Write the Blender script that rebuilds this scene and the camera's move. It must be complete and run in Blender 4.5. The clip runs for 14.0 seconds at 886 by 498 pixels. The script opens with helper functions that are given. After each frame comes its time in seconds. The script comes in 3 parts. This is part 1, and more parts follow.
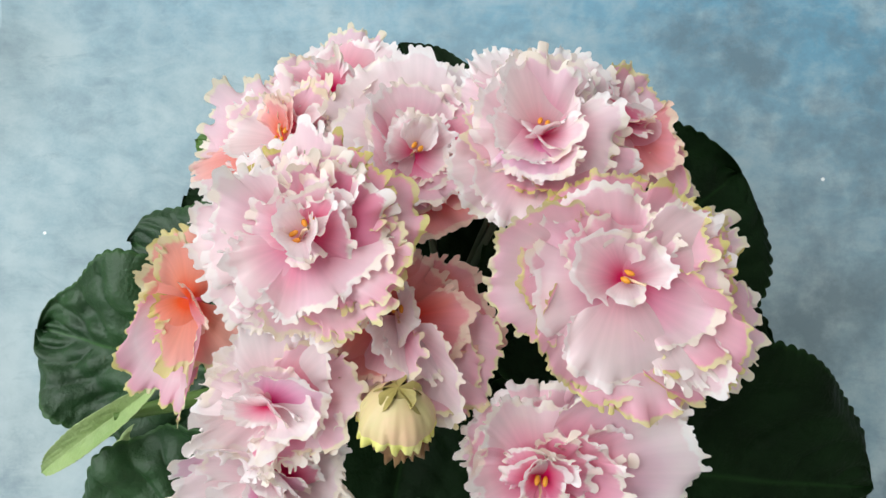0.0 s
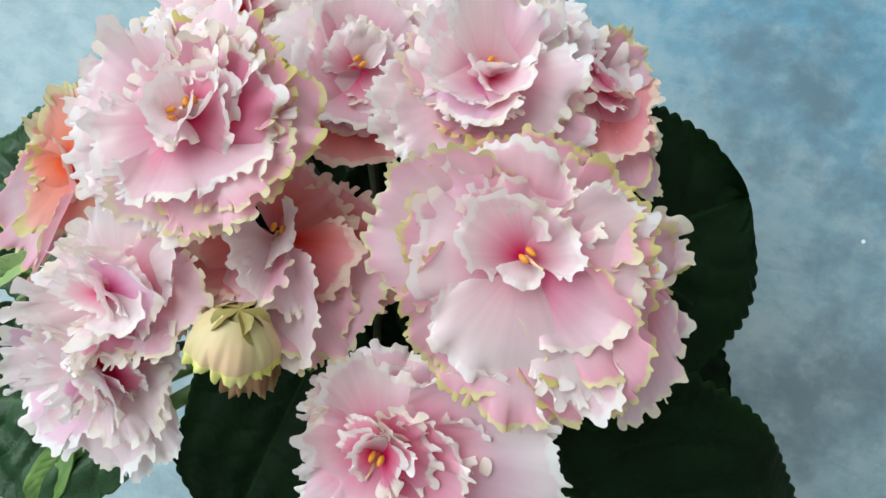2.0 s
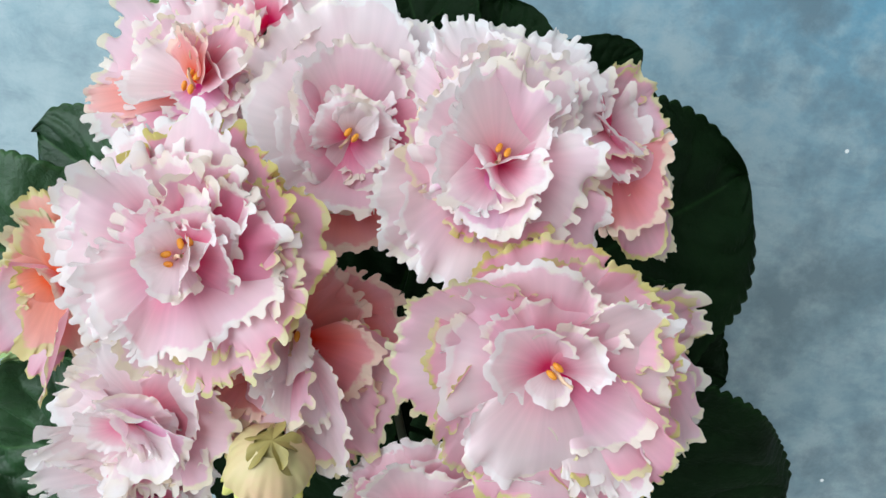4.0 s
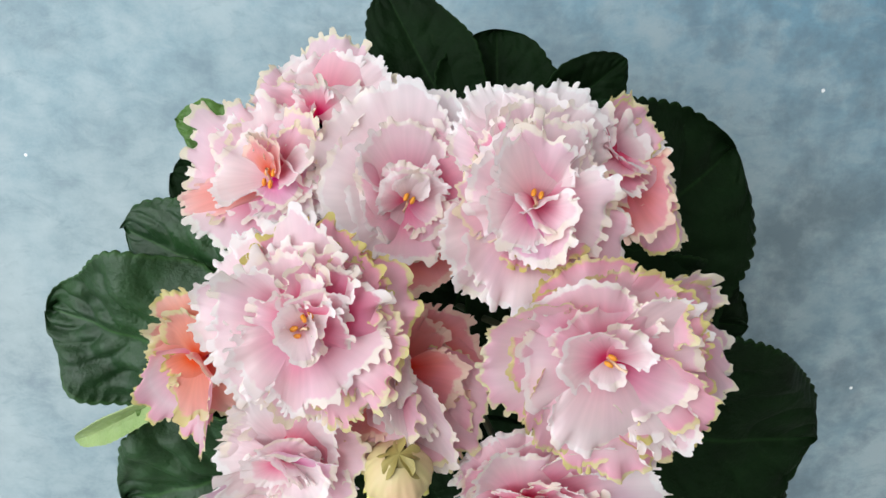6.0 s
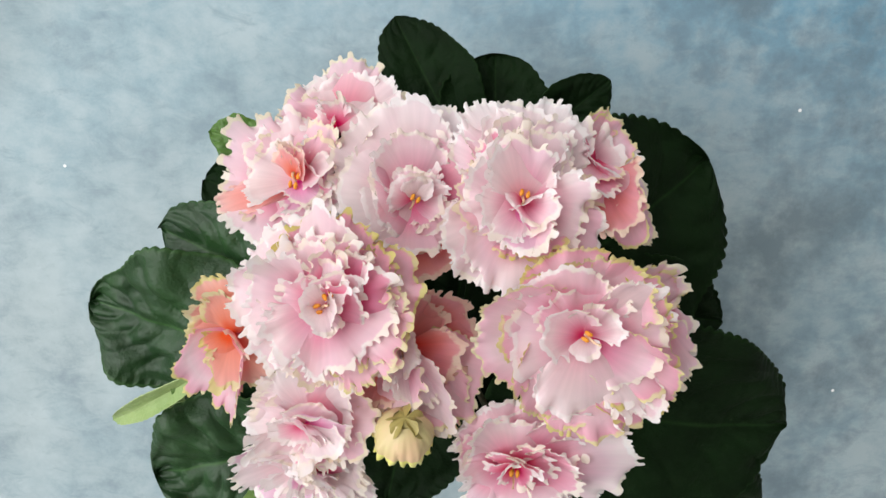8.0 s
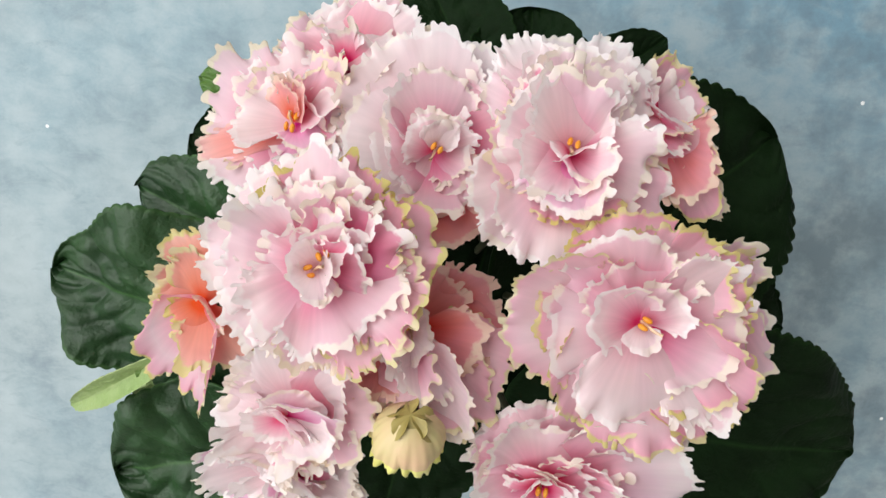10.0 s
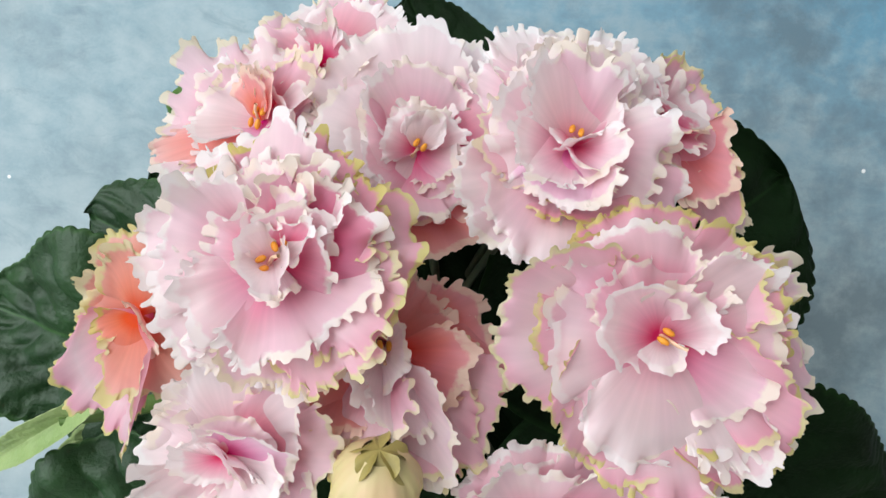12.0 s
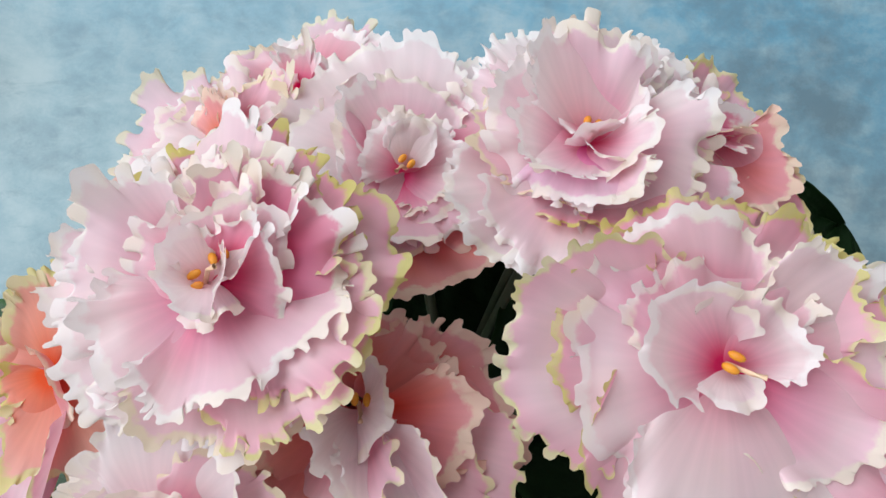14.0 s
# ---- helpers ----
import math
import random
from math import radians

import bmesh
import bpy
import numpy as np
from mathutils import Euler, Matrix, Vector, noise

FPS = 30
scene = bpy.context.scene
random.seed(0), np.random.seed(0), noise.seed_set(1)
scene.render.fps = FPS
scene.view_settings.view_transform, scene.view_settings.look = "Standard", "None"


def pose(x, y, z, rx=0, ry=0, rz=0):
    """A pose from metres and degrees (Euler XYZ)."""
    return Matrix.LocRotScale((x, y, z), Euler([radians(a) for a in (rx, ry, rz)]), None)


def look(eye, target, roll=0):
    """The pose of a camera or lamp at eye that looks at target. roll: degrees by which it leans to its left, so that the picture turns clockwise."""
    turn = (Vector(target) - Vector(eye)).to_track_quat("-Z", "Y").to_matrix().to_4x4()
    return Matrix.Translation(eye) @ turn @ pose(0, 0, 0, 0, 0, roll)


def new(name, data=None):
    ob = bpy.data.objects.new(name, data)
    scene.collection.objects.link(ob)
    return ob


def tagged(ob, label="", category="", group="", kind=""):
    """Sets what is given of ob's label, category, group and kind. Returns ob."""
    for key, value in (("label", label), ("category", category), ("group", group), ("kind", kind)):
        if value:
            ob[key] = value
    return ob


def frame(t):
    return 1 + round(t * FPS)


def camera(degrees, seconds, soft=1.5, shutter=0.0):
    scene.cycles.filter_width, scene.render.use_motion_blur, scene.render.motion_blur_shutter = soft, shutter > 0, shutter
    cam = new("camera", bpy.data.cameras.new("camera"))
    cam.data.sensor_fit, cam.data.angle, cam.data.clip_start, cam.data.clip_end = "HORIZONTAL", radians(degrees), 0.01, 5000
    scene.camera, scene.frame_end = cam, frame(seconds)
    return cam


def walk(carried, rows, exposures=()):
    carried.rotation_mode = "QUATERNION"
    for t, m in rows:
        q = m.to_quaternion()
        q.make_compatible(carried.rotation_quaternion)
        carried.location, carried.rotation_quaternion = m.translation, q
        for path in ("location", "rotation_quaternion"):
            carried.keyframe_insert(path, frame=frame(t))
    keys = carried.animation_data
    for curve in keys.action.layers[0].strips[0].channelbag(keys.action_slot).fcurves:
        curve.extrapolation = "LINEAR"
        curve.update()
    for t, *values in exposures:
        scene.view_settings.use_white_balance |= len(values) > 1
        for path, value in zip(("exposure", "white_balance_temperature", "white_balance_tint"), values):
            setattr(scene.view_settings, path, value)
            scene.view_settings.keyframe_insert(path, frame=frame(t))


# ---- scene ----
cam = camera(65.2, 14.0)
METRES, EYE, TILT, LEAN, TURN = 0.34, 0.404, -90.0, 0.0, 0.0
ROWS = [
    (0.0, 0.0, 0.0, 0.0, -0.0, 0.0, 0.0),
    (0.5, 0.0386, 0.0278, -0.0262, 1.98, 2.07, -5.56),
    (1.0, 0.0668, 0.0458, -0.0473, 5.09, 3.09, -10.58),
    (1.5, 0.0919, 0.0753, -0.0335, 4.88, 0.32, -13.05),
    (2.0, 0.1151, 0.075, -0.0118, 5.04, -2.45, -14.77),
    (2.5, 0.1235, 0.0858, 0.036, 5.93, -4.09, -15.94),
    (3.0, 0.1084, 0.093, 0.0784, 5.18, -8.81, -15.28),
    (3.5, 0.0781, 0.0969, 0.1132, 3.64, -12.86, -13.33),
    (4.0, 0.0432, 0.1103, 0.151, 1.39, -15.61, -9.99),
    (6.5, -0.0032, -0.0375, 0.2339, -1.16, -17.84, 1.06),
    (7.0, 0.002, -0.0849, 0.2384, -0.59, -17.12, 1.1),
    (9.5, -0.0023, -0.0036, 0.1776, 0.06, -15.68, -1.8),
    (10.0, -0.0105, 0.0334, 0.1534, 0.94, -14.96, -2.29),
    (10.5, -0.006, 0.0529, 0.134, 0.75, -12.8, -2.69),
    (11.0, -0.0087, 0.0705, 0.109, 0.58, -11.19, -3.25),
    (11.5, -0.0063, 0.0648, 0.0848, 0.89, -8.36, -3.54),
    (12.0, -0.0041, 0.0969, 0.0634, 0.01, -5.63, -3.58),
    (12.5, -0.0012, 0.117, 0.0454, 0.34, -1.88, -3.78),
    (13.0, 0.0022, 0.1308, 0.0285, 1.04, 1.45, -2.83),
    (13.5, 0.0102, 0.1792, 0.0024, 1.4, 3.16, -2.37),
    (14.0, 0.016, 0.1899, -0.0052, 1.89, 5.78, -1.86),
]
EXPOSURES = [(0.0, 0.06, 6330, 4), (1.5, 0.06, 6060, -1), (4.0, 0.02, 5870, 1), (6.5, 0.02, 6340, 7), (9.5, 0.06, 6620, 9), (12.0, 0.03, 6260, 6), (14.0, -0.04, 6100, 4)]
walk(cam, [(t, pose(0, 0, EYE, TILT, LEAN, TURN) @ pose(METRES * x, METRES * y, METRES * z, 90 + pitch, roll, yaw)) for t, x, y, z, yaw, pitch, roll in ROWS],
     exposures=EXPOSURES)

# ---- light: overcast daylight through one unseen window in the west wall ----
world = bpy.data.worlds.new("sky")
world.use_nodes = True
scene.world = world
wn = world.node_tree
sky = wn.nodes.new("ShaderNodeTexSky")
sky.sky_type, sky.sun_disc = "NISHITA", False
sky.sun_elevation, sky.sun_rotation = radians(48), radians(-40)
wn.nodes["Background"].inputs["Strength"].default_value = 0.08
wn.links.new(sky.outputs[0], wn.nodes["Background"].inputs["Color"])
# the window's opening: x of the wall, y and z of the opening
WIN_X, WIN_Y0, WIN_Y1, WIN_Z0, WIN_Z1 = -1.15, -0.80, 1.80, 0.45, 2.32
day = new("window_daylight", bpy.data.lights.new("window_daylight", "AREA"))
day.data.shape, day.data.size, day.data.size_y = "RECTANGLE", WIN_Y1 - WIN_Y0, WIN_Z1 - WIN_Z0
day.data.energy, day.data.color = 56.0, (1.0, 0.985, 0.975)
day.matrix_world = look((WIN_X + 0.01, (WIN_Y0 + WIN_Y1) / 2, (WIN_Z0 + WIN_Z1) / 2), (0.1, 0.05, 0.1))


# ---- materials ----
def material(name, roughness=0.6):
    m = bpy.data.materials.new(name)
    m.use_nodes = True
    b = m.node_tree.nodes["Principled BSDF"]
    b.inputs["Roughness"].default_value = roughness
    return m, m.node_tree, b


def node(tree, kind, **sets):
    n = tree.nodes.new(kind)
    for key, value in sets.items():
        n.inputs[key.replace("_", " ")].default_value = value
    return n


def mix(tree, fac, a, b, how="MIX"):
    n = tree.nodes.new("ShaderNodeMix")
    n.data_type, n.blend_type = "RGBA", how
    for slot, v in ((0, fac), (6, a), (7, b)):
        if isinstance(v, bpy.types.NodeSocket):
            tree.links.new(v, n.inputs[slot])
        else:
            n.inputs[slot].default_value = v if slot == 0 else (*v, 1)
    return n.outputs[2]


def ramp(tree, source, *stops):
    n = tree.nodes.new("ShaderNodeValToRGB")
    e = n.color_ramp.elements
    while len(e) < len(stops):
        e.new(0.5)
    for el, (p, c) in zip(e, stops):
        el.position = p
        el.color = (*c, 1) if isinstance(c, tuple) else (c, c, c, 1)
    tree.links.new(source, n.inputs[0])
    return n.outputs[0]


def split_uv(tree, layer="shape"):
    uv = tree.nodes.new("ShaderNodeUVMap")
    uv.uv_map = layer
    s = tree.nodes.new("ShaderNodeSeparateXYZ")
    tree.links.new(uv.outputs[0], s.inputs[0])
    return s.outputs[0], s.outputs[1]


def noise_tex(tree, scale, detail=4.0, rough=0.55, coord="Object"):
    c = tree.nodes.new("ShaderNodeTexCoord")
    n = node(tree, "ShaderNodeTexNoise", Scale=scale, Detail=detail, Roughness=rough)
    tree.links.new(c.outputs[coord], n.inputs["Vector"])
    return n.outputs[0]


def bump(tree, b, height, strength, distance):
    n = node(tree, "ShaderNodeBump", Strength=strength, Distance=distance)
    tree.links.new(height, n.inputs["Height"])
    tree.links.new(n.outputs[0], b.inputs["Normal"])


WHITE_RIM, LIME_RIM = (0.95, 0.91, 0.91), (0.74, 0.68, 0.37)


def petal_material(name, throat, body, pale, rim, rim_from=0.930, blush=(0.86, 0.55, 0.70), outer=None):
    """A thin petal: throat colour at its root, paler outwards, a crinkled rim of its own colour."""
    m, tree, b = material(name, 0.55)
    u, v = split_uv(tree)
    col = ramp(tree, v, (0.10, throat), (0.44, body), (0.78, pale), (0.97, outer or tuple(0.75 * a + 0.25 * w for a, w in zip(pale, WHITE_RIM))))
    patch = ramp(tree, noise_tex(tree, 55, 2), (0.42, 0.0), (0.68, 1.0))
    col = mix(tree, patch, col, mix(tree, 0.38, col, blush))
    # fine veins that run from the root to the rim
    streak = tree.nodes.new("ShaderNodeCombineXYZ")
    tree.links.new(u, streak.inputs[0])
    vein = node(tree, "ShaderNodeTexNoise", Scale=11.0, Detail=2.0)
    tree.links.new(streak.outputs[0], vein.inputs["Vector"])
    col = mix(tree, 0.18, col, mix(tree, 1.0, col, ramp(tree, vein.outputs[0], (0.35, 0.72), (0.6, 1.0)), "MULTIPLY"))
    wob = tree.nodes.new("ShaderNodeMath")
    wob.operation = "MULTIPLY_ADD"
    tree.links.new(noise_tex(tree, 280, 3), wob.inputs[0])
    wob.inputs[1].default_value = 0.16
    tree.links.new(split_uv(tree, "rim")[1], wob.inputs[2])
    edge = ramp(tree, wob.outputs[0], (rim_from - 0.035, 0.0), (rim_from - 0.005, 1.0))
    rim = mix(tree, ramp(tree, noise_tex(tree, 70, 2), (0.45, 0.0), (0.62, 1.0)), rim, tuple(0.45 * a + 0.55 * w for a, w in zip(rim, (0.92, 0.84, 0.72))))
    col = mix(tree, edge, col, rim)
    info = tree.nodes.new("ShaderNodeObjectInfo")
    hsv = node(tree, "ShaderNodeHueSaturation", Saturation=1.0)
    span = tree.nodes.new("ShaderNodeMapRange")
    span.inputs[3].default_value, span.inputs[4].default_value = 1.04, 1.40
    tree.links.new(info.outputs["Random"], span.inputs[0])
    tree.links.new(span.outputs[0], hsv.inputs["Saturation"])
    tree.links.new(col, hsv.inputs["Color"])
    col = hsv.outputs[0]
    tree.links.new(col, b.inputs["Base Color"])
    b.inputs["Specular IOR Level"].default_value = 0.25
    b.inputs["Sheen Weight"].default_value = 0.15
    bump(tree, b, vein.outputs[0], 0.08, 0.0006)
    thin = tree.nodes.new("ShaderNodeBsdfTranslucent")
    glow = node(tree, "ShaderNodeGamma", Gamma=1.65)
    tree.links.new(col, glow.inputs["Color"])
    tree.links.new(glow.outputs[0], thin.inputs["Color"])
    both = node(tree, "ShaderNodeMixShader", Fac=0.42)
    tree.links.new(b.outputs[0], both.inputs[1])
    tree.links.new(thin.outputs[0], both.inputs[2])
    tree.links.new(both.outputs[0], tree.nodes["Material Output"].inputs["Surface"])
    return m


PETALS = {
    "pale": petal_material("pale_pink_petal", (0.82, 0.06, 0.19), (0.87, 0.34, 0.47), (0.92, 0.69, 0.745), WHITE_RIM),
    "white": petal_material("blush_white_petal", (0.83, 0.16, 0.29), (0.89, 0.53, 0.63), (0.93, 0.80, 0.82), WHITE_RIM),
    "ivory": petal_material("ivory_pink_petal", (0.87, 0.48, 0.56), (0.91, 0.74, 0.765), (0.93, 0.84, 0.85), WHITE_RIM, 0.930, (0.89, 0.68, 0.75)),
    "lime": petal_material("lime_edged_petal", (0.83, 0.18, 0.30), (0.88, 0.48, 0.58), (0.91, 0.72, 0.77), LIME_RIM, 0.958, (0.86, 0.53, 0.60), (0.87, 0.54, 0.635)),
    "cream": petal_material("cream_edged_petal", (0.82, 0.12, 0.22), (0.87, 0.42, 0.50), (0.92, 0.69, 0.74), (0.89, 0.81, 0.67), 0.948),
    "curl": petal_material("white_curled_petal", (0.89, 0.66, 0.69), (0.92, 0.82, 0.83), (0.94, 0.88, 0.88), WHITE_RIM),
    "pink": petal_material("deep_pink_petal", (0.80, 0.03, 0.14), (0.85, 0.19, 0.33), (0.87, 0.45, 0.56), WHITE_RIM),
    "mauve": petal_material("mauve_petal", (0.82, 0.09, 0.36), (0.87, 0.43, 0.64), (0.91, 0.67, 0.80), WHITE_RIM),
    "dusky": petal_material("dusky_rose_petal", (0.60, 0.06, 0.03), (0.81, 0.27, 0.25), (0.86, 0.42, 0.40), (0.90, 0.70, 0.62)),
    "coral": petal_material("coral_heart_petal", (0.80, 0.20, 0.16), (0.86, 0.43, 0.38), (0.89, 0.55, 0.52), (0.91, 0.70, 0.66)),
    "salmon": petal_material("salmon_petal", (0.79, 0.15, 0.09), (0.85, 0.38, 0.29), (0.88, 0.50, 0.43), LIME_RIM, 0.932, (0.84, 0.38, 0.34)),
}


def leaf_material(name, dark, light, vein_col, rough=0.40, gloss=0.36, crease=0.0022):
    m, tree, b = material(name, rough)
    u, v = split_uv(tree)
    col = mix(tree, ramp(tree, noise_tex(tree, 40, 5), (0.3, 0.0), (0.75, 1.0)), dark, light)
    a = tree.nodes.new("ShaderNodeMath")
    a.operation = "ABSOLUTE"
    tree.links.new(u, a.inputs[0])
    rib = ramp(tree, a.outputs[0], (0.0, 0.8), (0.03, 0.0))
    col = mix(tree, rib, col, vein_col)
    edge = ramp(tree, a.outputs[0], (0.95, 0.0), (1.0, 0.7))
    col = mix(tree, edge, col, vein_col)
    tree.links.new(col, b.inputs["Base Color"])
    b.inputs["Specular IOR Level"].default_value = gloss
    fold = mix(tree, 0.10, ramp(tree, noise_tex(tree, 65, 3, 0.5), (0.3, 0.0), (0.7, 1.0)), ramp(tree, noise_tex(tree, 900, 3), (0.3, 0.0), (0.7, 1.0)))
    bump(tree, b, fold, 0.6, crease)
    return m


# right, back and lower leaves: the green leaf with shade put into its colour
LEAF_SHADED = leaf_material("shaded_violet_leaf", (0.002, 0.007, 0.0015), (0.005, 0.017, 0.004), (0.010, 0.030, 0.007), 0.62, 0.07, 0.002)
LEAF_MID = leaf_material("green_violet_leaf", (0.008, 0.030, 0.009), (0.020, 0.064, 0.017), (0.04, 0.11, 0.025), 0.46)
LEAF_FRESH = leaf_material("fresh_green_leaf", (0.045, 0.11, 0.016), (0.085, 0.18, 0.03), (0.12, 0.22, 0.05), 0.45)
LEAF_PALE = leaf_material("pale_leaf_underside", (0.20, 0.30, 0.10), (0.34, 0.44, 0.18), (0.42, 0.50, 0.24), 0.5)


def plain(name, a, b_col, scale, rough, relief=0.0):
    m, tree, b = material(name, rough)
    n = noise_tex(tree, scale, 5)
    tree.links.new(mix(tree, ramp(tree, n, (0.35, 0.0), (0.7, 1.0)), a, b_col), b.inputs["Base Color"])
    if relief:
        bump(tree, b, n, relief, 0.001)
    return m


# stems darkened below their own green, for the shade in the gaps
STEM = plain("reddish_green_stem", (0.03, 0.045, 0.02), (0.06, 0.06, 0.03), 120, 0.5, 0.2)
LEAF_STALK = plain("green_leaf_stalk", (0.08, 0.16, 0.03), (0.14, 0.24, 0.05), 120, 0.5, 0.2)
SEPAL = plain("olive_sepal", (0.26, 0.21, 0.05), (0.44, 0.36, 0.12), 90, 0.5, 0.2)
STAMEN = plain("orange_yellow_anther", (0.72, 0.24, 0.015), (0.85, 0.44, 0.03), 300, 0.5)
PISTIL = plain("pale_pistil", (0.75, 0.45, 0.30), (0.80, 0.60, 0.40), 200, 0.5)
BUD = plain("cream_bud_petal", (0.54, 0.48, 0.22), (0.68, 0.42, 0.28), 60, 0.5, 0.15)
BUD_RIM = plain("lime_bud_frill", (0.60, 0.58, 0.10), (0.74, 0.70, 0.30), 150, 0.5, 0.15)
BUD_OLD = plain("rusty_olive_bud", (0.16, 0.06, 0.03), (0.34, 0.22, 0.08), 60, 0.5, 0.15)
POT_CLAY = plain("white_pot_plastic", (0.70, 0.70, 0.68), (0.76, 0.76, 0.74), 20, 0.4)
SOIL = plain("peat_soil", (0.02, 0.014, 0.010), (0.06, 0.045, 0.03), 180, 0.95, 0.9)
# near-white, so that the added room fills in the plant's shaded side
WALL = plain("white_wall_paint", (0.82, 0.815, 0.80), (0.85, 0.845, 0.83), 6, 0.8, 0.1)
WOOD = plain("olive_brown_board", (0.15, 0.125, 0.055), (0.21, 0.175, 0.085), 14, 0.6, 0.1)


def paper_material():
    """A printed photo sheet: pale grey-blue clouds, bluer to one side, with darker smudges."""
    m, tree, b = material("cloudy_blue_paper", 0.75)
    big = noise_tex(tree, 5.0, 3)
    mid = noise_tex(tree, 19, 6, 0.68)
    fine = noise_tex(tree, 75, 6, 0.72)
    col = mix(tree, ramp(tree, big, (0.35, 0.0), (0.65, 1.0)), (0.32, 0.39, 0.412), (0.232, 0.332, 0.38))
    c = tree.nodes.new("ShaderNodeTexCoord")
    s = tree.nodes.new("ShaderNodeSeparateXYZ")
    tree.links.new(c.outputs["Object"], s.inputs[0])
    # the print turns bluer towards its far right
    side = tree.nodes.new("ShaderNodeMath")
    side.operation = "MULTIPLY_ADD"
    tree.links.new(s.outputs[0], side.inputs[0])
    side.inputs[1].default_value = 0.35
    tree.links.new(s.outputs[1], side.inputs[2])
    blue = ramp(tree, side.outputs[0], (0.04, 0.0), (0.20, 0.95))
    col = mix(tree, blue, col, (0.13, 0.31, 0.44))
    light = mix(tree, 0.6, col, (0.42, 0.49, 0.51))
    dark = mix(tree, 0.6, col, (0.13, 0.19, 0.235))
    # brushed clouds: drawn-out dabs, across and along the sheet
    place = tree.nodes.new("ShaderNodeMapping")
    place.inputs["Rotation"].default_value = (0, 0, radians(62))
    place.inputs["Scale"].default_value = (1.0, 2.1, 1.0)
    tree.links.new(c.outputs["Object"], place.inputs[0])
    dab = node(tree, "ShaderNodeTexNoise", Scale=34.0, Detail=5.0, Roughness=0.66, Distortion=0.7)
    tree.links.new(place.outputs[0], dab.inputs["Vector"])
    col = mix(tree, ramp(tree, mid, (0.48, 0.0), (0.64, 0.9)), col, light)
    col = mix(tree, ramp(tree, mid, (0.33, 0.9), (0.48, 0.0)), col, dark)
    col = mix(tree, ramp(tree, dab.outputs[0], (0.50, 0.0), (0.72, 0.6)), col, light)
    col = mix(tree, ramp(tree, dab.outputs[0], (0.30, 0.55), (0.46, 0.0)), col, dark)
    col = mix(tree, ramp(tree, fine, (0.50, 0.0), (0.75, 0.35)), col, light)
    # printed smudges, made denser to the right to carry the light's fall-off
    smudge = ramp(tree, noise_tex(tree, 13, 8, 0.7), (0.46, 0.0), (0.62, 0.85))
    right_dim = tree.nodes.new("ShaderNodeMapRange")
    right_dim.inputs[1].default_value, right_dim.inputs[2].default_value, right_dim.inputs[3].default_value = -0.10, 0.16, 0.15
    tree.links.new(s.outputs[0], right_dim.inputs[0])
    col = mix(tree, mix(tree, 1.0, smudge, right_dim.outputs[0], "MULTIPLY"), col, mix(tree, 0.5, dark, (0.11, 0.145, 0.17)))
    # the window light's fall-off to the right, put into the sheet's colour
    falloff = ramp(tree, right_dim.outputs[0], (0.35, 1.12), (1.0, 0.97))
    col = mix(tree, 1.0, col, falloff, "MULTIPLY")
    # a few glittering specks
    cells = node(tree, "ShaderNodeTexVoronoi", Scale=26.0)
    tree.links.new(c.outputs["Object"], cells.inputs["Vector"])
    rare = node(tree, "ShaderNodeSeparateColor")
    tree.links.new(cells.outputs["Color"], rare.inputs[0])
    dot = ramp(tree, cells.outputs["Distance"], (0.022, 1.0), (0.034, 0.0))
    col = mix(tree, mix(tree, 1.0, dot, ramp(tree, rare.outputs[0], (0.62, 0.0), (0.64, 1.0)), "MULTIPLY"), col, (0.88, 0.90, 0.90))
    tree.links.new(col, b.inputs["Base Color"])
    bump(tree, b, fine, 0.12, 0.0008)
    return m


PAPER = paper_material()
MM = 0.001


# ---- mesh helpers ----
def mesh_ob(name, verts, faces, mat, parent=None, label="", uv=None, smooth=True, rim=None):
    me = bpy.data.meshes.new(name)
    me.from_pydata([tuple(v) for v in verts], [], faces)
    if uv is not None:
        layer = me.uv_layers.new(name="shape")
        idx = np.empty(len(me.loops), dtype=np.int32)
        me.loops.foreach_get("vertex_index", idx)
        layer.data.foreach_set("uv", np.asarray(uv, dtype=np.float32)[idx].ravel())
        if rim is not None:
            me.uv_layers.new(name="rim").data.foreach_set("uv", np.asarray(rim, dtype=np.float32)[idx].ravel())
    if smooth:
        me.polygons.foreach_set("use_smooth", np.ones(len(me.polygons), dtype=bool))
    me.materials.append(mat)
    ob = new(name, me)
    if parent is not None:
        ob.parent = parent
    if label:
        tagged(ob, label)
    return ob


def grid_faces(nu, nv, closed=False):
    out = []
    for j in range(nv - 1):
        for i in range(nu if closed else nu - 1):
            k = (i + 1) % nu
            out.append((j * nu + i, j * nu + k, (j + 1) * nu + k, (j + 1) * nu + i))
    return out


def smooth01(x, a, b):
    x = np.clip((x - a) / (b - a), 0, 1)
    return x * x * (3 - 2 * x)


def tube(points, radii, sides=8):
    """Rings along a line of points."""
    pts = [Vector(p) for p in points]
    verts = []
    for i, p in enumerate(pts):
        d = (pts[min(i + 1, len(pts) - 1)] - pts[max(i - 1, 0)]).normalized()
        a = d.orthogonal().normalized()
        b = d.cross(a)
        for k in range(sides):
            w = 2 * math.pi * k / sides
            verts.append(p + (a * math.cos(w) + b * math.sin(w)) * radii[i])
    return verts, grid_faces(sides, len(pts), True)


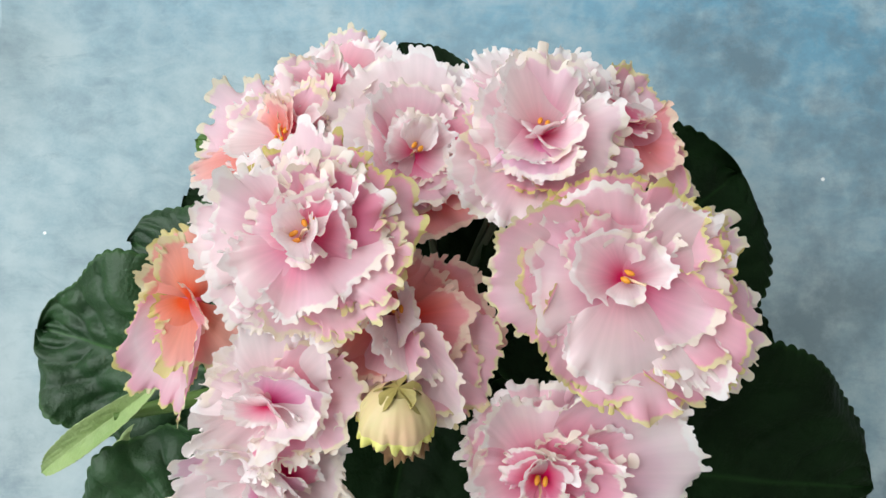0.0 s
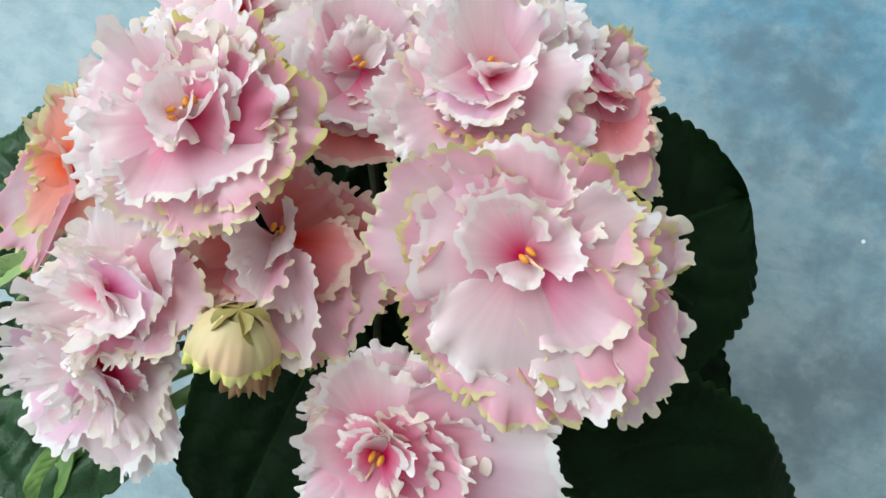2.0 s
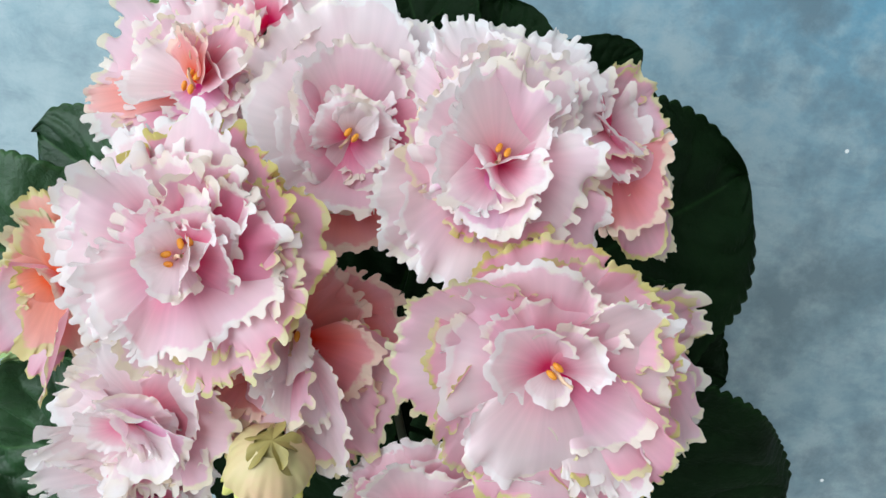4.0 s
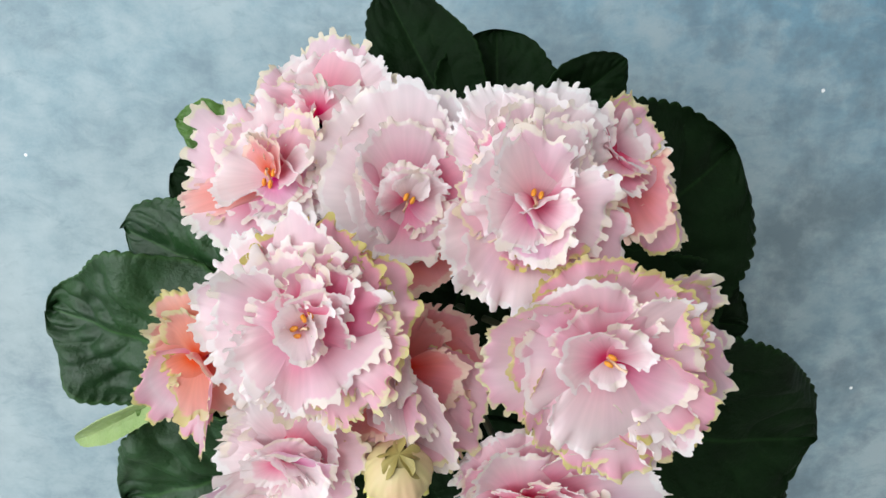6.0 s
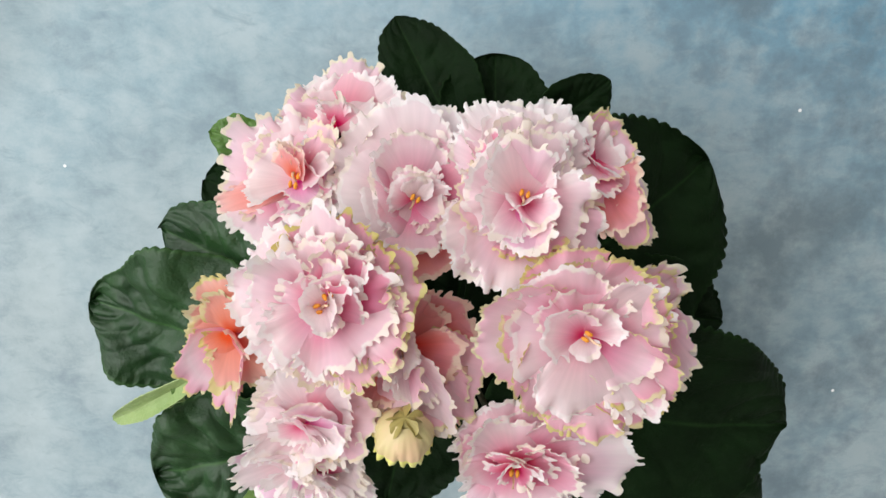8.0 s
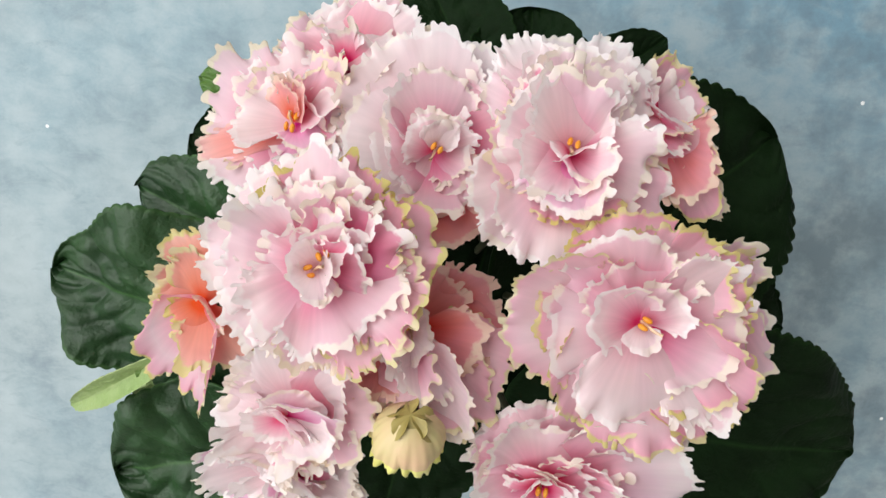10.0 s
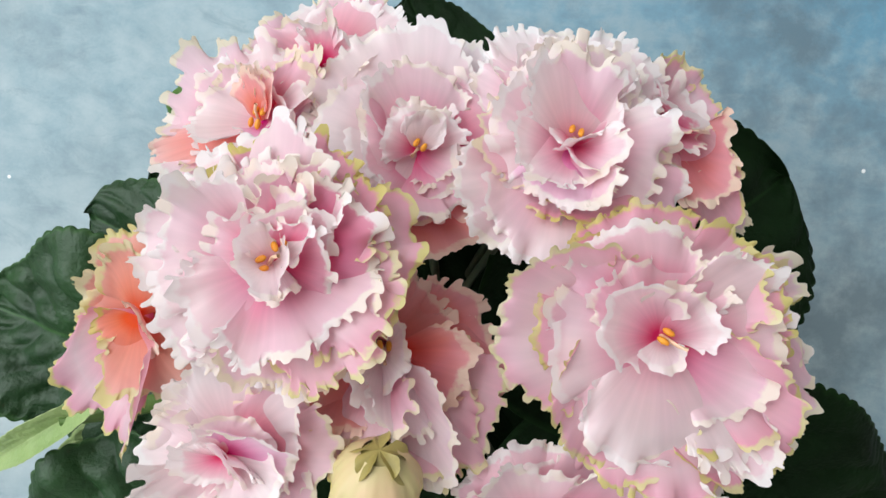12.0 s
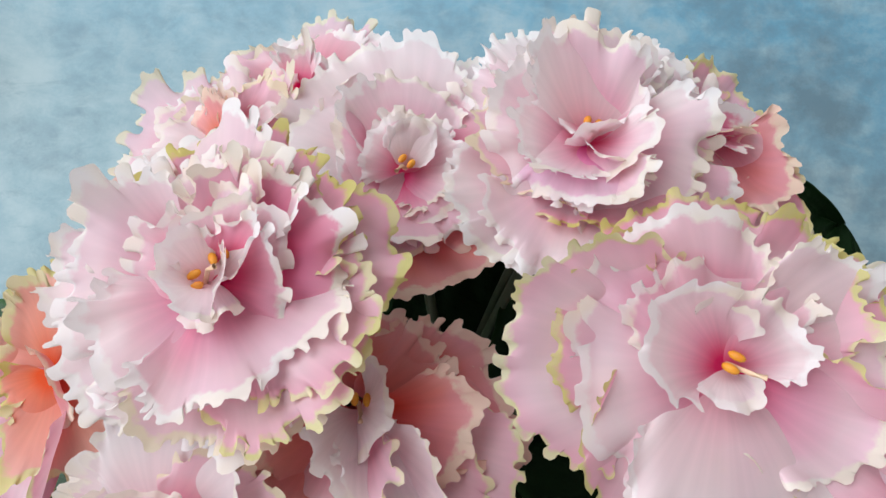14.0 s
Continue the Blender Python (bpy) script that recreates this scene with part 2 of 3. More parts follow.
def bend(a, b, sag, steps=9):
    """A stalk's line from a to b that rises steeply first."""
    a, b = Vector(a), Vector(b)
    mid = Vector((a.x * 0.55 + b.x * 0.45, a.y * 0.55 + b.y * 0.45, a.z * 0.4 + b.z * 0.6 + sag))
    return [a * (1 - t) ** 2 + mid * 2 * t * (1 - t) + b * t * t for t in (i / (steps - 1) for i in range(steps))]


# ---- petals and flowers ----
def petal_shape(length, width, a0, a1, az, rng, ruffle=1.0, cup=0.0, sink=0.0, curl=0.0, fine=0.00032, nv=21, twist=0.16):
    """A ruffled petal in its flower's frame (z is the axis). a0, a1: degrees between axis and petal at root and rim."""
    L, W = length * MM, width * MM
    arc = 2.25 * (L + W) / 2              # length of the rim
    nu = int(np.clip(arc / fine, 33, 240))
    s = np.linspace(-1, 1, nu)[None, :]
    t = 1 - (1 - np.linspace(0.0, 1.0, nv)[:, None]) ** 1.7
    ph = rng.uniform(0, 6.28, 16)
    # rounded outline, wider than a half turn; every line runs from the root to the rim
    psi = 2.25 * s + 0.05 * np.sin(6 * s + ph[0])
    lobe = 1 + ruffle * (0.03 * np.sin(3.5 * psi + ph[1]) + 0.02 * np.sin(7 * psi + ph[2]))
    px = L * (0.52 + 0.48 * np.cos(psi)) * lobe
    py = W / 2 * np.sin(psi) * lobe
    tx, ty = np.gradient(px, axis=1), np.gradient(py, axis=1)
    tl = np.sqrt(tx ** 2 + ty ** 2) + 1e-9
    tx, ty = tx / tl, ty / tl
    x, lat = px * t, py * t
    wild = rng.uniform(-1, 1, 4)
    off = 0.035 * W * np.sin((1.5 + 0.5 * wild[0]) * psi + ph[11]) * smooth01(t, 0.3, 1.0)
    off = off + twist * math.copysign(0.5 + 0.5 * abs(wild[1]), wild[1]) * min(1.0, 20 / width) * lat * t + 0.16 * wild[2] * (np.sqrt(lat ** 2 + (0.10 * W) ** 2)) * t
    lat = lat + 0.10 * wild[3] * W * t ** 2
    near = (1 - t) * L                    # way to the rim
    # the margin turns up, so that its waves show from above
    turn_up = np.clip(1 - near / min(0.0034, 0.4 * L), 0, 1) ** 1.5
    off = off + turn_up * min(0.0010, 0.06 * W) * (0.35 + 0.75 * np.sin(2.3 * psi + ph[14]) + 0.35 * np.sin(5.7 * psi + ph[15]))
    # the rim is longer than the petal can carry: it meanders at three scales
    for n, (wave, amp, reach) in enumerate(((0.0145, 0.0026, 0.0080), (0.0052, 0.00125, 0.0040), (0.0022, 0.00060, 0.0017))):
        th = 6.2832 * arc / wave * (s / 2) + 1.6 * np.sin((3 + 3 * n) * s + ph[3 + n]) + 1.1 * np.sin((8 + 5 * n) * s + ph[13 - n]) + ph[6 + n]
        gain = 0.70 + 0.55 * np.sin((5 + 4 * n) * s + ph[9 + n]) * np.sin((3 + 5 * n) * s + ph[12 + n]) + 0.25 * np.sin((13 + 7 * n) * s + ph[2 + n])
        fade = np.clip(1 - near / min(reach, 0.5 * L), 0, 1) ** 1.7
        amp = min(amp, (0.085, 0.070, 0.025)[n] * W) * ruffle
        off = off + (0.85, 0.52, 0.55)[n] * amp * gain * fade * np.sin(th)
        slide = -(0.30, 0.42, 0.30)[n] * amp * gain * fade * np.sin(2 * th)
        push = (0.35, 0.85, 0.95)[n] * amp * gain * fade * np.sin(th + (0.0, 0.15, 0.3)[n])
        x, lat = x + slide * tx + push * ty, lat + slide * ty - push * tx
    along = x / L
    turn = np.radians(a1 - a0) + 1e-4
    kk = np.radians(a0)
    r = L * (np.cos(kk) - np.cos(kk + turn * along)) / turn
    h = L * (np.sin(kk + turn * along) - np.sin(kk)) / turn
    a = kk + turn * along
    off = off + cup * (lat ** 2) / W * 2 + curl * 0.10 * L * smooth01(t, 0.6, 1.0) ** 2
    rr, zz = r - off * np.cos(a), h + off * np.sin(a) + sink * MM
    ca, sa = math.cos(radians(az)), math.sin(radians(az))
    co = np.stack([rr * ca - lat * sa, rr * sa + lat * ca, zz], -1).reshape(-1, 3)
    full = np.zeros((nv, nu))
    uv = np.stack([s + full, t + full], -1).reshape(-1, 2)
    rim_uv = np.stack([full, np.clip(0.9 - (1 - t) * L / 0.025, 0, 1) + full], -1).reshape(-1, 2)
    return co, grid_faces(nu, nv), uv, rim_uv


def frame_on(center, axis):
    """A frame at center (mm) whose z is axis and whose x is as near world x as can be."""
    z = Vector(axis).normalized()
    x = (Vector((1, 0, 0)) - z * z.x).normalized()
    y = z.cross(x)
    m = Matrix((x, y, z)).transposed().to_4x4()
    m.translation = Vector(center) * MM
    return m


CROWN = (0.0, -34.0, 112.0)
plant = tagged(new("african_violet"), "pink ruffled african violet in full bloom over dark green leaves", "house plant")
plant.location = Vector(CROWN) * MM


def ellipsoid(bm_mat, r, sx, sy, sz):
    bm = bmesh.new()
    bmesh.ops.create_uvsphere(bm, u_segments=10, v_segments=7, radius=r, matrix=bm_mat @ Matrix.Diagonal((sx, sy, sz, 1)))
    v = [tuple(p.co) for p in bm.verts]
    f = [tuple(p.index for p in q.verts) for q in bm.faces]
    bm.free()
    return v, f


def flower(center, axis, petals, inner, seed, label, stamens=((0, 0, 0),), ruffle=1.0, roll=0.8):
    """petals, from the outermost in, and inner: rows of (az, length, width, a0, a1, look); lengths in mm."""
    rng = np.random.RandomState(seed)
    m = frame_on(center, axis)
    root = m.inverted() @ (Vector(CROWN) * MM)
    line = bend(root, (0, 0, -0.009), 0.012)
    v, f = tube(line + [Vector((0, 0, -0.006)), Vector((0, 0, -0.0045))], [0.0013] * len(line) + [0.003, 0.0032])
    ob = mesh_ob("flower", v, f, STEM, label=label)
    ob.parent = plant
    ob.matrix_parent_inverse = Matrix.Translation(-plant.location)
    ob.matrix_basis = m
    for n, (az, length, width, a0, a1, look_of) in enumerate((*petals, *inner)):
        small = width < 10
        co, faces, uv, rim_uv = petal_shape(length, width, a0, a1, az, rng, ruffle * (0.6 if small else 1.0 if n < 0.55 * len(petals) else 1.05), cup=rng.uniform(-0.08, 0.12),
                                            curl=rng.uniform(-0.6, 0.9), twist=0.14 if n < 0.55 * len(petals) else roll, sink=min(0.0, 9.0 * (n / len(petals) - 1)))
        mesh_ob("petal", co, faces, PETALS[look_of], ob, uv=uv, rim=rim_uv)
    for x, y, turn in stamens:
        for side in (-1, 1):
            base = pose(x * MM, y * MM, 0.003, 18 * side, 25, turn) @ pose(0, side * 0.0011, 0)
            v, f = ellipsoid(base, 0.00095, 1.5, 0.75, 0.8)
            mesh_ob("anther", v, f, STAMEN, ob)
    if stamens:
        x, y, turn = stamens[0]
        w = radians(turn)
        tip = Vector(((x - 4 * math.cos(w)) * MM, (y - 4 * math.sin(w)) * MM, 0.006))
        v, f = tube([(x * MM, y * MM, 0), tip * 0.5 + Vector((0, 0, 0.002)), tip], [0.0005, 0.0004, 0.0005], 6)
        mesh_ob("pistil", v, f, PISTIL, ob)
    return ob


flower((-35, 3, 231), (-0.05, 0.28, 1), [
    (147, 32.6, 36.4, 65, 97, "white"), (-142, 28.5, 36.4, 65, 97, "white"), (-94, 26.5, 33.6, 65, 97, "white"), (-70, 27.3, 33.6, 67, 99, "cream"), (-45, 29.0, 30.8, 67, 99, "lime"),
    (7, 26.2, 36.4, 66, 98, "lime"), (28, 30.1, 33.6, 70, 102, "lime"), (59, 27.1, 36.4, 70, 102, "lime"), (86, 26.3, 30.8, 72, 104, "lime"), (111, 29.5, 33.6, 73, 105, "white"),
    (140, 19.7, 30.8, 66, 94, "white"), (-165, 24.8, 36.4, 69, 97, "white"), (-108, 19.4, 30.8, 69, 97, "white"), (-43, 19.5, 39.2, 72, 100, "pale"), (9, 22.3, 30.8, 68, 96, "pink"),
    (97, 22.0, 33.6, 72, 100, "pale")], [
    (64, 22.0, 18, 68, 90, "pale"), (151, 14.5, 16.8, 67, 89, "pale"), (57, 16.9, 14.4, 51, 73, "curl"), (39, 16.2, 14.4, 53, 75, "pale"), (117, 10.5, 9.6, 29, 51, "curl"),
    (-45, 10.8, 12, 38, 60, "curl"), (-86, 12.5, 10.8, 32, 54, "curl"), (1, 14.6, 16.8, 59, 81, "pink")],
    11, "large blush pink double flower with frilled cream and lime edges", ((-1, -1, 200), (2, 3, 120)))
flower((45, -8, 231), (0.12, 0.05, 1), [
    (-86, 36.8, 37.8, 57, 85, "lime"), (-119, 31.4, 33.6, 61, 89, "lime"), (176, 35.9, 33.6, 64, 96, "lime"), (158, 28.8, 30.8, 62, 94, "lime"), (107, 29.4, 33.6, 64, 96, "lime"),
    (75, 26.4, 33.6, 65, 97, "lime"), (26, 28.5, 33.6, 67, 99, "lime"), (-5, 31.3, 36.4, 69, 101, "lime"), (-45, 37.8, 26.6, 73, 105, "lime"), (-64, 37.7, 33.6, 73, 105, "white"),
    (132, 25.9, 33.6, 70, 98, "pale"), (3, 28.4, 46, 74, 102, "ivory"), (97, 18.2, 30.8, 62, 90, "pale"), (-108, 24.3, 36.4, 76, 104, "pale")], [
    (-76, 26.4, 43.2, 72, 94, "ivory"), (-174, 23.5, 38.4, 74, 96, "white"), (-18, 25.2, 31.2, 74, 96, "white"), (145, 17.9, 18, 59, 81, "white"), (68, 13.1, 19.2, 56, 78, "white"),
    (-96, 8.7, 9.6, 35, 57, "curl")],
    21, "largest open pink flower, white heart, mauve tinted petals with lime frill", ((0, 1, 150),), 0.8, 0.22)
flower((70, -4, 216), (0.35, 0, 1), [
    (64, 17.6, 22.4, 49, 77, "cream"), (24, 14.0, 21, 51, 79, "lime"), (-62, 29.5, 21, 68, 100, "pale"), (-73, 36.3, 22.4, 73, 105, "cream")], [],
    23, "pink flower half hidden below the largest one", ())
flower((27, 31, 215), (0.06, 0.45, 1), [
    (-129, 31.8, 30.8, 63, 95, "white"), (-112, 30.0, 30.8, 64, 96, "white"), (-75, 20.0, 25.2, 56, 88, "lime"), (-51, 20.3, 25.2, 59, 87, "lime"), (-27, 29.1, 36.4, 68, 100, "pale"),
    (20, 23.1, 22.4, 65, 93, "cream"), (170, 22.1, 22.4, 67, 95, "cream"), (-160, 19.2, 28, 68, 96, "white"), (141, 15.6, 30.8, 49, 77, "white"), (55, 22.9, 30.8, 60, 88, "ivory"),
    (107, 21.1, 28, 52, 80, "white"), (87, 21.7, 25.2, 52, 80, "ivory")], [
    (-28, 20.8, 31.2, 79, 101, "white"), (-168, 14.7, 28.8, 71, 93, "white"), (-125, 16.4, 24, 68, 90, "mauve"), (-97, 17.1, 16.8, 72, 94, "pale"), (-68, 12.5, 16.8, 55, 77, "white"),
    (-36, 8.3, 10.8, 2, 24, "curl"), (-168, 8.3, 16.8, 32, 54, "white")],
    31, "pale pink ruffled flower with a small frilled heart", ((0, 2, 70),), 0.85)
flower((27, 37, 208), (0.05, 0.6, 1), [
    (123, 33.0, 19.6, 62, 94, "ivory"), (92, 29.6, 25.2, 62, 94, "ivory"), (60, 32.7, 22.4, 65, 97, "ivory"), (46, 34.2, 19.6, 67, 99, "ivory"), (143, 28.4, 22.4, 67, 95, "white"),
    (124, 22.7, 22.4, 66, 94, "white"), (100, 21.7, 25.2, 66, 94, "ivory"), (65, 23.4, 22.4, 69, 97, "pale"), (43, 26.8, 22.4, 72, 100, "ivory"), (144, 18.2, 16.8, 73, 101, "pink")], [
    (47, 19.7, 14.4, 70, 92, "pale"), (89, 21.7, 14.4, 71, 93, "white")],
    32, "back row of pale ruffled petals", (), 0.65)
flower((54, 42, 197), (0.5, 0.5, 1), [
    (72, 20.2, 14, 51, 79, "lime"), (43, 19.5, 19.6, 54, 82, "lime"), (25, 13.4, 25.2, 41, 69, "white"), (-11, 17.8, 30.8, 55, 83, "ivory"), (-35, 23.9, 16.8, 63, 95, "cream"),
    (-55, 35.2, 14, 69, 101, "cream"), (-72, 17.6, 22.4, 58, 86, "cream"), (-86, 27.7, 25.2, 66, 94, "dusky"), (-165, 10.8, 19.6, 42, 70, "pink"), (-108, 16.1, 16.8, 57, 85, "pink"),
    (148, 10.6, 14, 51, 79, "pink"), (-119, 11.6, 18.2, 52, 80, "cream")], [
    (-73, 32.4, 14.4, 79, 101, "lime")],
    43, "small crowded pink flower with lime tipped frills", (), 0.8)
flower((-8, 30, 195), (0.05, 0.45, 1), [
    (-79, 30.2, 39.6, 62, 94, "dusky"), (-58, 23.2, 26.4, 58, 90, "dusky"), (-156, 26.9, 42.9, 61, 93, "pale"), (-132, 21.1, 33, 60, 92, "cream"), (98, 33.5, 39.6, 67, 95, "ivory"),
    (115, 33.8, 42.9, 64, 92, "ivory"), (28, 22.7, 33, 63, 91, "pale"), (45, 26.2, 42.9, 62, 90, "pale"), (161, 27.2, 46, 62, 90, "ivory"), (-175, 19.6, 42.9, 59, 87, "ivory"),
    (103, 21.7, 26.4, 58, 86, "white")], [],
    53, "pale pink flower with broad back petals", (), 0.65)
flower((-8, 29, 199), (0.15, 0.2, 1), [
    (-162, 18.7, 30.8, 31, 59, "pale"), (-120, 18.3, 28, 40, 68, "pale"), (-86, 21.0, 33.6, 49, 77, "pale"), (-52, 16.1, 19.6, 49, 77, "pale"), (-2, 12.0, 22.4, 41, 69, "white"),
    (82, 13.8, 19.6, 32, 60, "white"), (145, 11.7, 16.8, 37, 65, "white")], [
    (59, 11.5, 9.6, 35, 57, "curl"), (105, 11.0, 9.6, 32, 54, "curl")],
    52, "pink trumpet shaped flower heart with orange anthers", ((0, 0, 60),), 0.85, 0.4)
flower((-49, 34, 190), (-0.3, 0.35, 1), [
    (170, 33.4, 36.3, 62, 94, "cream"), (127, 26.0, 29.7, 60, 92, "white"), (-155, 30.4, 46, 65, 97, "pale"), (-85, 14.8, 36.3, 57, 89, "pale"), (-167, 35.6, 11.5, 68, 100, "coral"),
    (96, 21.3, 33, 67, 99, "cream"), (21, 10.9, 29.7, 51, 79, "white"), (-25, 12.5, 23.1, 63, 91, "mauve"), (-5, 14.3, 16.5, 69, 97, "pink"), (142, 17.4, 26.4, 70, 98, "ivory")], [
    (99, 13.1, 12, 51, 73, "coral"), (57, 13.5, 8.4, 42, 64, "coral"), (44, 18.7, 12, 73, 95, "cream"), (25, 15.8, 12, 72, 94, "white"), (-43, 17.6, 9.6, 76, 98, "curl"),
    (-46, 12.8, 12, 61, 83, "mauve")],
    61, "pink flower with a salmon upright heart", ((0, -2, 250), (1, 1, 80)))
flower((-36, 51, 179), (-0.15, 0.4, 1), [
    (145, 23.7, 26.4, 55, 87, "cream"), (117, 19.2, 36.3, 56, 88, "white"), (90, 21.8, 39.6, 62, 94, "ivory"), (53, 27.0, 36.3, 68, 100, "cream"), (22, 26.0, 33, 71, 103, "ivory"),
    (176, 22.5, 23.1, 75, 103, "cream")], [
    (130, 8.7, 21.6, 59, 81, "white"), (55, 10.2, 16.8, 56, 78, "pale"), (20, 16.0, 24, 68, 90, "ivory"), (180, 11.3, 19.2, 69, 91, "pale"), (140, 4.5, 12, 16, 38, "pink")],
    74, "pale pink frilly flower at the rim of the bunch", (), 0.85)
flower((25, -59, 224), (0, -0.1, 1), [
    (161, 18.8, 29.7, 52, 84, "pale"), (132, 20.7, 33, 57, 89, "pale"), (118, 23.7, 36.3, 62, 94, "pale"), (94, 23.2, 39.6, 64, 96, "pale"), (-149, 17.5, 33, 61, 93, "pale"),
    (-75, 18.4, 42.9, 66, 98, "pale"), (-38, 19.5, 39.6, 69, 101, "pale"), (9, 41.1, 46, 72, 100, "white"), (-6, 21.1, 33, 72, 100, "pink"), (63, 19.6, 39.6, 73, 101, "white")], [
    (151, 10.3, 16.8, 56, 78, "pink"), (108, 12.0, 16.8, 54, 76, "pink"), (4, 8.3, 19.2, 42, 64, "pink"), (18, 14.4, 21.6, 67, 89, "pink"), (80, 10.0, 10.8, 42, 64, "white"),
    (-161, 7.2, 14.4, 45, 67, "pink")],
    81, "pink flower with a magenta heart and a folded pale petal", ((0, 0, 80),))
flower((-45, -40, 227), (-0.15, -0.05, 1), [
    (-171, 19.1, 29.7, 52, 84, "ivory"), (150, 16.9, 29.7, 53, 85, "ivory"), (100, 17.0, 26.4, 56, 88, "ivory"), (76, 23.5, 29.7, 63, 95, "ivory"), (39, 22.7, 29.7, 64, 96, "cream"),
    (12, 26.0, 26.4, 67, 99, "cream"), (-6, 19.5, 29.7, 68, 96, "white"), (-83, 12.2, 33, 68, 96, "ivory"), (-136, 18.2, 29.7, 73, 105, "ivory"), (-36, 15.3, 23.1, 74, 102, "pink")], [
    (110, 6.1, 19.2, 23, 45, "ivory"), (51, 13.9, 16.8, 58, 80, "ivory"), (17, 19.6, 19.2, 61, 83, "mauve"), (-14, 12.4, 16.8, 50, 72, "ivory"), (-80, 8.1, 14.4, 18, 40, "white"),
    (-1, 18.4, 12, 57, 79, "curl"), (18, 11.1, 12, 32, 54, "ivory")],
    91, "densely frilled mauve pink flower", ())
flower((-46, -60, 221), (-0.15, -0.3, 1), [
    (-161, 29.1, 33, 60, 92, "mauve"), (-129, 32.8, 33, 64, 96, "ivory"), (-103, 27.1, 36.3, 65, 97, "white"), (-78, 28.4, 36.3, 68, 100, "ivory"), (-34, 18.5, 33, 66, 98, "ivory"),
    (3, 20.1, 29.7, 69, 101, "ivory"), (28, 18.3, 23.1, 72, 100, "pink"), (175, 18.8, 29.7, 76, 104, "ivory")], [
    (175, 7.5, 21.6, 46, 68, "mauve"), (-85, 9.3, 21.6, 53, 75, "ivory"), (-19, 13.3, 21.6, 61, 83, "ivory"), (28, 17.0, 14.4, 65, 87, "pink"), (53, 10.4, 16.8, 44, 66, "white"),
    (-135, 7.1, 12, -7, 15, "curl"), (18, 14.6, 14.4, 50, 72, "mauve"), (5, 10.8, 12, 31, 53, "ivory")],
    92, "densely frilled pale mauve flower hanging over the leaves", ())
flower((-13, -18, 216), (0.25, 0.3, 1), [
    (17, 28.7, 28.8, 64, 96, "dusky"), (67, 21.0, 28.8, 63, 95, "dusky"), (-13, 31.9, 28.8, 66, 98, "dusky"), (28, 19.9, 31.2, 63, 95, "dusky"), (-33, 32.9, 31.2, 68, 96, "lime"),
    (-51, 32.8, 24, 69, 97, "lime"), (-148, 23.0, 21.6, 68, 96, "dusky"), (-123, 28.1, 21.6, 71, 99, "cream"), (-41, 19.5, 26.4, 71, 99, "dusky"), (-122, 21.6, 24, 74, 102, "dusky")], [
    (-66, 32.9, 15.6, 72, 94, "curl"), (-32, 11.4, 15.6, 17, 39, "curl"), (-101, 16.8, 16.8, 46, 68, "curl"), (-66, 22.8, 14.4, 61, 83, "curl"), (-101, 22.7, 16.8, 66, 88, "cream")],
    101, "dusky rose flower deep between the others", ((0, 1, 90),), 0.95)
flower((-70, -14, 213), (-0.45, -0.1, 1), [
    (95, 22.2, 25.2, 54, 86, "salmon"), (147, 16.7, 25.2, 53, 85, "salmon"), (-169, 19.4, 22.4, 60, 92, "salmon"), (-125, 34.8, 26.6, 71, 103, "lime"), (-100, 33.5, 18.2, 72, 104, "lime"),
    (-75, 20.0, 22.4, 73, 101, "salmon")], [
    (73, 18.2, 16.8, 73, 95, "salmon"), (-17, 10.6, 14.4, 62, 84, "dusky"), (-126, 12.0, 16.8, 69, 91, "salmon")],
    111, "fading salmon orange flower with thick lime frill", (), 0.8)



